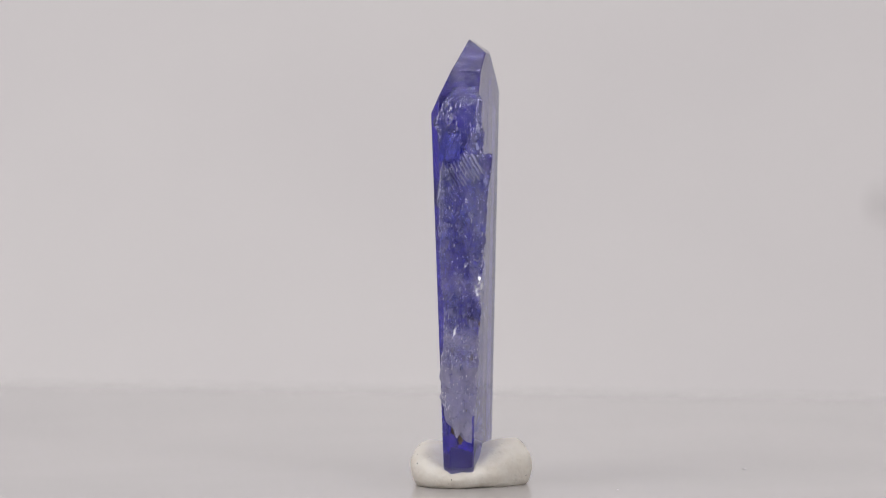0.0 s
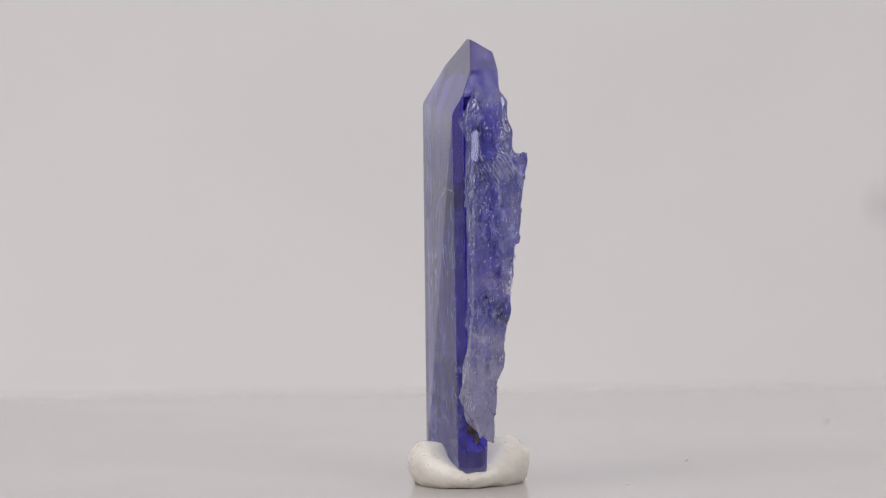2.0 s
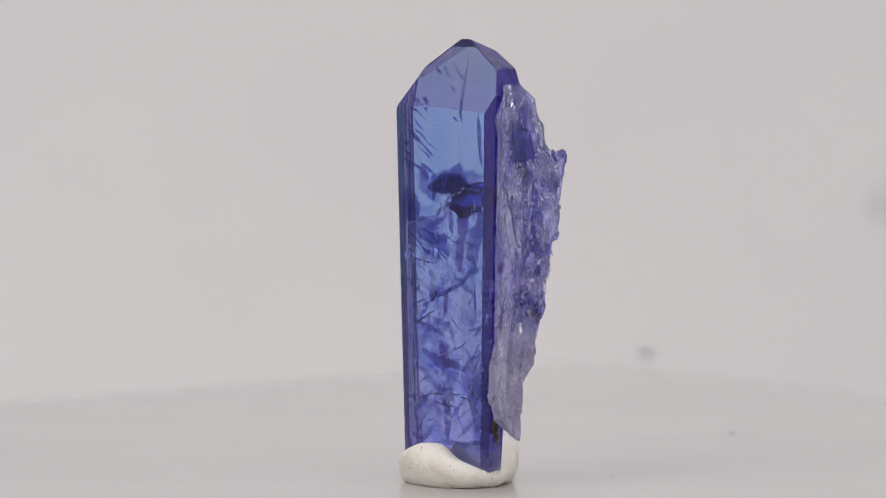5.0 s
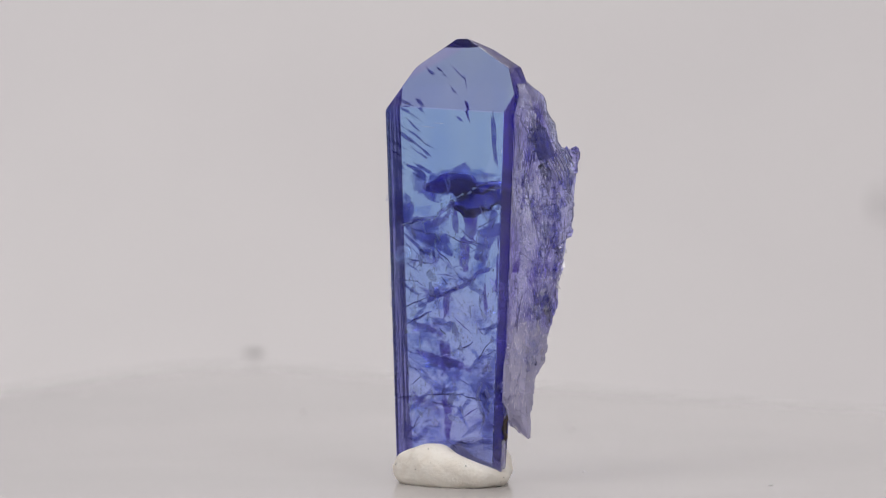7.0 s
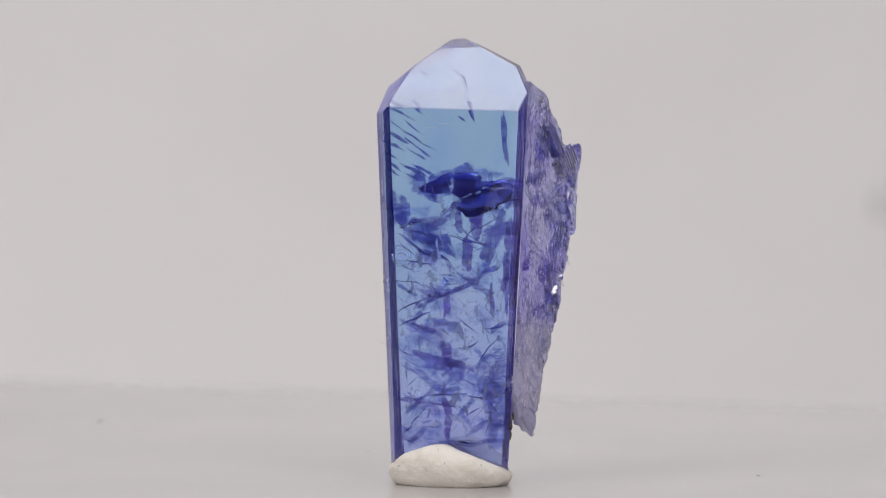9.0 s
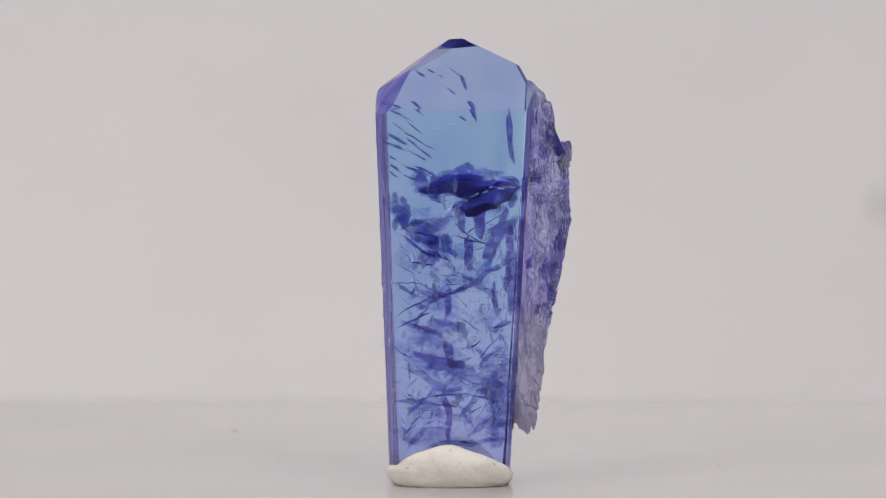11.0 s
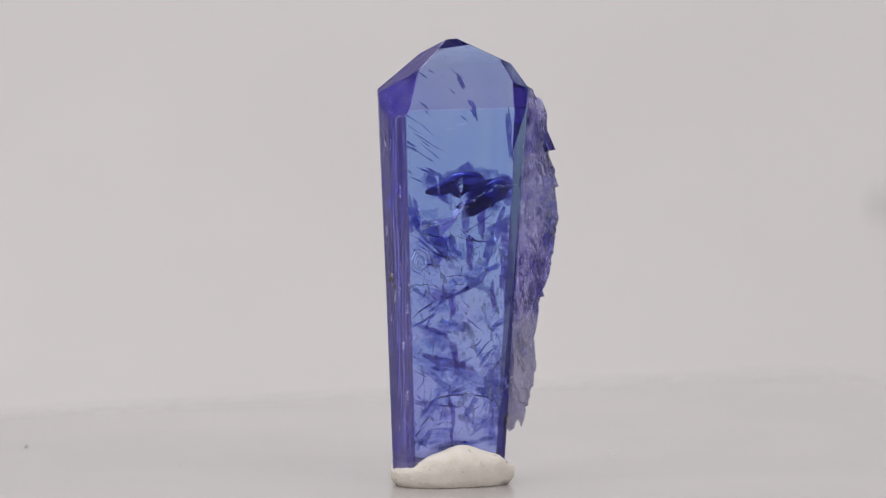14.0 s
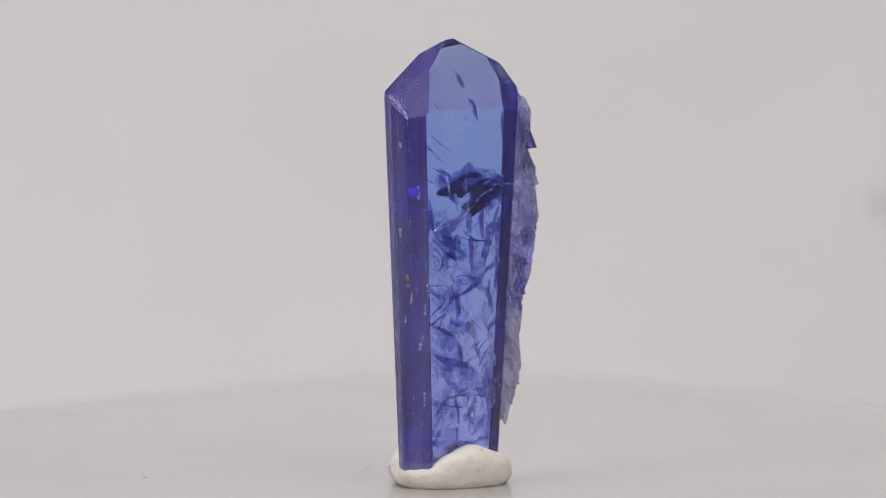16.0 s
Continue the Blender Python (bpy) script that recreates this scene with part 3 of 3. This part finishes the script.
# cloudy veils across the lower body
for k in range(24):
    z, y = 3.5 + 15.5 * k / 24, rnd.uniform(-2.4, 2.6)
    part("fracture", fracture((depth(y, z, rnd.uniform(0.2, 0.9)), y, z), (rnd.uniform(-0.1, 0.25), 1, rnd.uniform(-0.3, 0.3)), (rnd.uniform(-0.5, 0.5), 0, 1), rnd.uniform(2.6, 5.2), rnd.uniform(1.6, 3.2), 200 + k, 0.7,
         (VEIL, MIST, VEIL, PLUMV)[k % 4]), crystal)
# scattered small cracks in the lower two thirds
for k in range(84):
    z = rnd.uniform(2.5, 18.5)
    y = rnd.uniform(-3.3, 3.9)
    tip = rnd.uniform(-1.1, 1.1)
    part("fracture", fracture((depth(y, z, rnd.uniform(0.1, 0.9)), y, z), (rnd.uniform(-0.3, 0.4), 1, tip), (rnd.uniform(-0.6, 0.6), -tip, 1), rnd.uniform(1.0, 4.0), rnd.uniform(0.3, 0.9) if k % 4 == 0 else rnd.uniform(0.05, 0.2), 300 + k, 0.4,
         (SEAM, SEAM, PLUMV, MIST, SEAM, VEIL, SEAM)[k % 7] if k % 4 == 0 else (SEAM, GAP, PLUM, SEAM, GAP)[k % 5]), crystal)
# hairline cracks
for k in range(90):
    z, y, tip = rnd.uniform(2.5, 20), rnd.uniform(-3.4, 4.3), rnd.uniform(-1.6, 1.6)
    part("fracture", fracture((depth(y, z, rnd.uniform(0.02, 0.6)), y, z), (rnd.uniform(-0.3, 0.3), 1, tip), (rnd.uniform(-0.6, 0.6), -tip, 1), rnd.uniform(0.5, 2.2), rnd.uniform(0.04, 0.1), 1300 + k, 0.4,
         (SEAM, PLUM, CHALK, SEAM, MIST)[k % 5]), crystal)


# cracks and bright splinter faces in the broken flank
for k in range(26):
    z = rnd.uniform(9.5, 26)
    F, G = along(z, FLANK_Z, FLANK_F), along(z, FLANK_Z, FLANK_G)
    V = corner("V", z)
    a, b = rnd.uniform(0.1, 0.9), rnd.uniform(0.15, 0.75)
    at = (lerp(lerp(G[0], F[0], a), 0.6, 0.15), lerp(V[1], lerp(G[1], F[1], a), b), z)
    part("fracture", fracture(at, (rnd.uniform(-0.5, 0.5), 1, rnd.uniform(-0.5, 0.5)), (rnd.uniform(-0.5, 0.5), rnd.uniform(-0.3, 0.3), 1), rnd.uniform(0.5, 1.4), rnd.uniform(0.8, 2.6), 700 + k, 0.3,
         (DEEP, GLINT, GAP, PLUM)[k % 4]), crystal)


def prism(at, u, w, long, wide, thick, skew, mat, name):
    """A flat splinter: a slab with slanted ends, along u, its face spanned by u and w."""
    c, u, w = Vector(at), Vector(u).normalized(), Vector(w).normalized()
    w = (w - u * w.dot(u)).normalized()
    nn = u.cross(w)
    v = []
    for side in (-1, 1):
        for a, b in ((-1, -1), (1, -1 + skew), (1 - skew, 1), (-1 + skew * 0.5, 1)):
            k = 1.0 if side < 0 else 0.86
            v.append(c + u * a * long / 2 * k + w * b * wide / 2 * k + nn * side * thick / 2)
    f = [(0, 1, 2, 3)[::-1], (4, 5, 6, 7)] + [(i, (i + 1) % 4, 4 + (i + 1) % 4, 4 + i) for i in range(4)]
    return mesh_of(name, v, f, mat)


# a smooth cleavage face, slanting ridges and the spur at the top of the flank
part("cleavage_face", prism((-0.35, -6.84, 24.4), (0.09, 0.42, 1), (0.98, -0.21, 0), 2.8, 1.05, 0.4, 0.35, VIOLET_CLEAR, "cleavage_face"), crystal, "smooth shining cleavage face")
part("cleavage_face", prism((-0.92, -6.72, 24.4), (0.09, 0.42, 1), (1.0, 0.025, 0), 2.7, 0.95, 0.4, 0.3, VIOLET_CLEAR, "cleavage_face"), crystal, "smooth shining cleavage face")
part("cleavage_face", prism((0.45, -5.95, 24.2), (0.0, 0.12, 1), (0.93, -0.3, 0), 2.0, 0.45, 0.2, 0.6, DUSK, "cleavage_face"), crystal, "smooth dark blue cleavage face")
# the ridges' pale colour holds the glint of their edges
for k in range(11):
    t = k / 10
    part("ridge", prism((lerp(-0.7, 1.3, t), lerp(-7.2, -8.1, t), lerp(22.0, 23.2, t)), (0.5, -0.2, -0.83), (0.6, -0.35, 0.4), rnd.uniform(1.3, 2.3), 0.06, 0.2, 0.2, RIDGED, "ridge"), crystal)
for k in range(84):
    z, b, a = rnd.uniform(7.5, 26.5), rnd.uniform(0.05, 0.9), radians(rnd.uniform(205, 292))
    F, G = along(z, FLANK_Z, FLANK_F), along(z, FLANK_Z, FLANK_G)
    lean = radians(rnd.uniform(12, 34))
    side, up = (-math.sin(a), math.cos(a), 0), (-math.cos(a) * math.sin(lean), -math.sin(a) * math.sin(lean), math.cos(lean))
    part("splinter", prism((lerp(G[0], F[0], b), lerp(G[1], F[1], b) + rnd.uniform(0.18, 0.42), z), up, side, rnd.uniform(0.4, 1.3), rnd.uniform(0.12, 0.38), 0.3, rnd.uniform(0.3, 0.9),
         (PALE, LILAC, VIOLET_CLEAR, LILAC)[k % 4], "splinter"), crystal)

# small mirror-like cracks, nearly upright, that flash in turn
for k in range(110):
    z, y, a = rnd.uniform(3.5, 22), rnd.uniform(-3.6, 4.2), radians(rnd.uniform(100, 290))
    lean = radians(rnd.uniform(8, 22))
    side, up = (-math.sin(a), math.cos(a), 0), (-math.cos(a) * math.sin(lean), -math.sin(a) * math.sin(lean), math.cos(lean))
    part("fracture", fracture((depth(y, z, rnd.uniform(0.1, 0.5)), y, z), side, up, rnd.uniform(0.3, 1.2), rnd.uniform(0.8, 3.4), 900 + k, 0.35, SPARK), crystal)
# whitish flakes in the broken flank, added to imitate its sparkle
for k in range(46):
    z, b, a = rnd.uniform(7, 27), rnd.uniform(0.05, 0.95), radians(rnd.uniform(200, 300))
    F, G = along(z, FLANK_Z, FLANK_F), along(z, FLANK_Z, FLANK_G)
    part("fracture", fracture((lerp(G[0], F[0], b), lerp(G[1], F[1], b) + rnd.uniform(0.1, 0.35), z), (-math.sin(a), math.cos(a), rnd.uniform(-0.3, 0.3)), (rnd.uniform(-0.3, 0.3), 0.3, 1),
         rnd.uniform(0.2, 0.7), rnd.uniform(0.4, 1.6), 1700 + k, 0.2, GLINT), crystal)
# the same on the broken flank's skin
for k in range(110):
    z, b, a = rnd.uniform(7, 27.5), rnd.uniform(0.05, 0.95), radians(rnd.uniform(190, 290))
    F, G = along(z, FLANK_Z, FLANK_F), along(z, FLANK_Z, FLANK_G)
    lean = radians(rnd.uniform(10, 34))
    side, up = (-math.sin(a), math.cos(a), 0), (-math.cos(a) * math.sin(lean), -math.sin(a) * math.sin(lean), math.cos(lean))
    part("fracture", fracture((lerp(G[0], F[0], b), lerp(G[1], F[1], b) + rnd.uniform(0.05, 0.3), z), side, up, rnd.uniform(0.3, 0.9), rnd.uniform(0.5, 2.2), 980 + k, 0.2, SPARK), crystal)


def specks(name, count, box, size, mat, seed):
    """Tiny uneven grains, joined."""
    r, v, f = random.Random(seed), [], []
    for _ in range(count):
        c = [r.uniform(*b) for b in box]
        a, e = size * r.uniform(0.5, 1.3), size * r.uniform(0.4, 1.8)
        o = len(v)
        for dx, dy, dz in ((a, 0, 0), (-a, 0, 0), (0, a, 0), (0, -a, 0), (0, 0, e), (0, 0, -e)):
            v.append((c[0] + dx, c[1] + dy, c[2] + dz))
        f += [(o + p, o + q, o + t) for p, q, t in ((0, 2, 4), (2, 1, 4), (1, 3, 4), (3, 0, 4), (2, 0, 5), (1, 2, 5), (3, 1, 5), (0, 3, 5))]
    return mesh_of(name, v, f, mat)


tagged(part("pinpoint_inclusions", specks("pinpoint_inclusions", 260, ((-0.5, 1.2), (-3.0, 3.2), (10, 18.5)), 0.05, DUST, 8), crystal), kind="stuff")


def blob(name, at, size, mat, seed):
    """A small rough lump."""
    bm = bmesh.new()
    bmesh.ops.create_icosphere(bm, subdivisions=3, radius=1)
    for p in bm.verts:
        k = 1 + 0.8 * noise.noise(p.co * 2.1 + Vector((seed * 3.1, 0, 0))) + 0.35 * noise.noise(p.co * 6.3 + Vector((seed * 1.7, 3, 0)))
        p.co = Vector(((p.co.x * size[0] * k + at[0]) * MM, (p.co.y * size[1] * k + at[1]) * MM, (p.co.z * size[2] * k + at[2]) * MM))
    me = bpy.data.meshes.new(name)
    bm.to_mesh(me)
    bm.free()
    me.materials.append(mat)
    return me


part("spur", blob("spur", (2.1, -8.15, 23.65), (0.26, 0.25, 0.28), LILAC, 31), crystal)
# white of scuffs, scratches and nicks, and of the flank's painted sparkle
WHITE = textured("white_scuff", (0.45, 0.43, 0.55), (0.80, 0.78, 0.82), 2500, 0.5, 0.6, 3000)
for k, (at, size) in enumerate((((1.15, -6.3, 12.3), (0.28, 0.12, 0.22)), ((1.3, -6.5, 11.8), (0.16, 0.1, 0.3)), ((-0.35, -5.45, 9.7), (0.12, 0.1, 0.25)), ((0.9, -6.0, 9.4), (0.1, 0.1, 0.2)),
                                ((-0.2, -3.72, 4.1), (0.34, 0.14, 0.5)), ((0.1, -3.66, 3.3), (0.16, 0.12, 0.3)), ((0.05, -3.9, 4.7), (0.2, 0.12, 0.22)), ((0.5, -5.2, 5.6), (0.1, 0.12, 0.2)), ((0.62, 5.36, 14.6), (0.2, 0.1, 0.24)), ((0.3, 5.4, 14.1), (0.1, 0.07, 0.14)))):
    part("brown_matrix", blob("brown_matrix", at, size, BROWN, k), crystal, "dark brown matrix grain")
def side_y(x, z):
    """y of the striated side at x and z."""
    K, C, H = corner("K", z), corner("C", z), corner("H", z)
    a, b = (K, C) if x < C[0] else (C, H)
    return lerp(a[1], b[1], (x - a[0]) / (b[0] - a[0]))


scuffs = [(x, side_y(x, z) + 0.03, z, a, b) for x, z, a, b in ((-0.2, 14.9, 0.12, 1.3), (0.5, 14.6, 0.16, 0.45), (-0.9, 14.2, 0.1, 0.7), (-0.45, 20.9, 0.12, 0.5), (0.2, 13.4, 0.1, 0.4), (-0.7, 12.6, 0.1, 0.4),
                                                                 (0.9, 24.2, 0.1, 0.2), (-0.3, 9.9, 0.14, 0.3), (0.8, 11.9, 0.1, 0.3), (-0.5, 6.2, 0.1, 0.5), (1.1, 18.0, 0.08, 0.3))]
scuffs += [(-0.85, -3.98, 7.2, 0.14, 0.4), (0.5, -6.0, 11.0, 0.4, 0.25), (-0.1, -5.75, 11.2, 0.35, 0.3), (1.2, -6.3, 10.6, 0.25, 0.35)]
for k, (x, y, z, a, b) in enumerate(scuffs):
    part("white_scuff", specks("white_scuff", 26, ((x - a, x + a), (y - 0.05, y + 0.05), (z - b, z + b)), 0.035, WHITE, 40 + k), crystal, "whitish bruised spot")

scratches = [(1.8, 25.2, 1.2, 0.02, 0.025), (0.9, 25.5, 0.9, 0.01, 0.025), (-2.8, 22.6, 0.5, 0.9, 0.025), (0.6, 9.0, 1.1, -0.3, 0.025), (2.2, 16.6, 0.8, 0.3, 0.02), (-0.4, 14.6, 1.0, -0.5, 0.02)]
rnd = random.Random(77)
for ya, za, yb, zb, wide in ((4.2, 18.15, 1.5, 18.6, 0.10), (1.5, 18.6, -0.1, 20.0, 0.12), (-0.1, 20.0, -2.2, 21.0, 0.22), (-2.2, 21.0, -3.7, 21.0, 0.08)):      # the chalky seam
    for k in range(7):
        t = (k + rnd.uniform(0.2, 0.8)) / 7
        scratches.append((lerp(ya, yb, t), lerp(za, zb, t) + rnd.uniform(-0.08, 0.08), abs(yb - ya) / 7 * rnd.uniform(0.6, 1.3), (zb - za) / (yb - ya) + rnd.uniform(-0.25, 0.25), wide * rnd.uniform(0.4, 1.2)))
for y, z, long, lean, wide in scratches:
    a, k = corner("A", z), corner("K", z)
    x = lerp(a[0], k[0], (y - a[1]) / (k[1] - a[1]))
    part("scratch", prism((x - 0.012, y, z), (0.13, 1, lean), (0, -lean, 1), long, wide, 0.02, 0.5, WHITE, "scratch"), crystal, "fine whitish scratch")


def flank_grains(count, low, high, size, mat, seed):
    """Fine white grains in the broken flank's skin, drawn out upwards: whitish specks and painted sparkle."""
    r, v, f = random.Random(seed), [], []
    skin = [p.co / MM for p in bpy.data.meshes["broken_flank"].vertices if low * MM < p.co.z < high * MM]
    skin = [p for p in skin if p.y < corner("V", p.z)[1] - 0.4]
    for _ in range(count):
        c = r.choice(skin)
        d, e = size * r.uniform(0.3, 1.1), size * r.uniform(0.8, 4.5)
        o = len(v)
        for dx, dy, dz in ((d, 0, 0), (-d, 0, 0), (0, d * 0.5, 0), (0, -d * 0.5, 0), (d * 0.6, 0, e), (-d * 0.6, 0, -e)):
            v.append((c[0] + dx, c[1] + dy, c[2] + dz))
        f += [(o + p, o + q, o + t) for p, q, t in ((0, 2, 4), (2, 1, 4), (1, 3, 4), (3, 0, 4), (2, 0, 5), (1, 2, 5), (3, 1, 5), (0, 3, 5))]
    return mesh_of("sparkle_grains", v, f, mat)


tagged(part("sparkle_grains", flank_grains(260, 5.5, 12.5, 0.045, WHITE, 3), crystal), "fine whitish grains and painted sparkle", kind="stuff")
tagged(part("sparkle_grains", flank_grains(520, 11.5, 27.5, 0.045, WHITE, 5), crystal), "fine whitish grains and painted sparkle", kind="stuff")


def edge_nicks(key, count, seed):
    """Tiny bright nicks along an upright edge of the body."""
    r, v, f = random.Random(seed), [], []
    for _ in range(count):
        z = r.uniform(3.5, 26.0)
        x, y = corner(key, z)
        d, e = r.uniform(0.012, 0.035), r.uniform(0.03, 0.16)
        o = len(v)
        for dx, dy, dz in ((d, 0, 0), (-d, 0, 0), (0, d, 0), (0, -d, 0), (0, 0, e), (0, 0, -e)):
            v.append((x * 0.985 + dx, y * 0.985 + dy, z + dz))
        f += [(o + p, o + q, o + t) for p, q, t in ((0, 2, 4), (2, 1, 4), (1, 3, 4), (3, 0, 4), (2, 0, 5), (1, 2, 5), (3, 1, 5), (0, 3, 5))]
    return mesh_of("edge_nicks", v, f, WHITE)


for k, key in enumerate("AKCHDE"):
    tagged(part("edge_nicks", edge_nicks(key, 45, 60 + k), crystal), "tiny whitish nicks along an edge", kind="stuff")


# specks in the putty, dust on the plate, and marks on the backdrop
tagged(part("fibres", putty_fibres(38, 12), putty), "tiny dark fibres", kind="stuff")
STAIN = textured("grey_smudge", (0.30, 0.29, 0.285), (0.40, 0.385, 0.38), 900, 0.7)
dust = []
for k, (x, y, r) in enumerate(((79.5, 58.5, 0.6), (39.0, 10.5, 0.22), (20.5, 9.8, 0.12), (8.8, -20.3, 0.12), (11.2, -4.3, 0.1), (39.6, 33.2, 0.2), (45.3, 54.9, 0.2))):
    ob = tagged(new("dust_speck", blob("dust_speck", (x, y, 0.0), (r, r * 1.2, r * 0.25), STAIN, k)), "small grey dust speck on the white plate", "dust speck", "dust on the plate")
    dust.append(ob)


SMUDGE = textured("faint_smudge", (0.46, 0.45, 0.445), (0.54, 0.525, 0.52), 900, 0.8)
tagged(new("smudge", blob("smudge", (40.2, 294.0, -5.0), (0.6, 0.3, 1.0), SMUDGE, 9)), "faint grey smudge on the paper backdrop", "smudge")


def motions():
    for thing, at in ((turntable, (0, 0, -0.2 * MM)), *((d, (0, 0, -0.2 * MM)) for d in dust), (putty, PUTTY_AT), (crystal, (0, 0, 0))):
        rows = []
        for k in range(9):
            t = 2.0 * k
            turn = pose(0, 0, 0, 0, 0, TURN * t)
            rows.append((t, turn @ pose(*at)))
        walk(thing, rows)


motions()
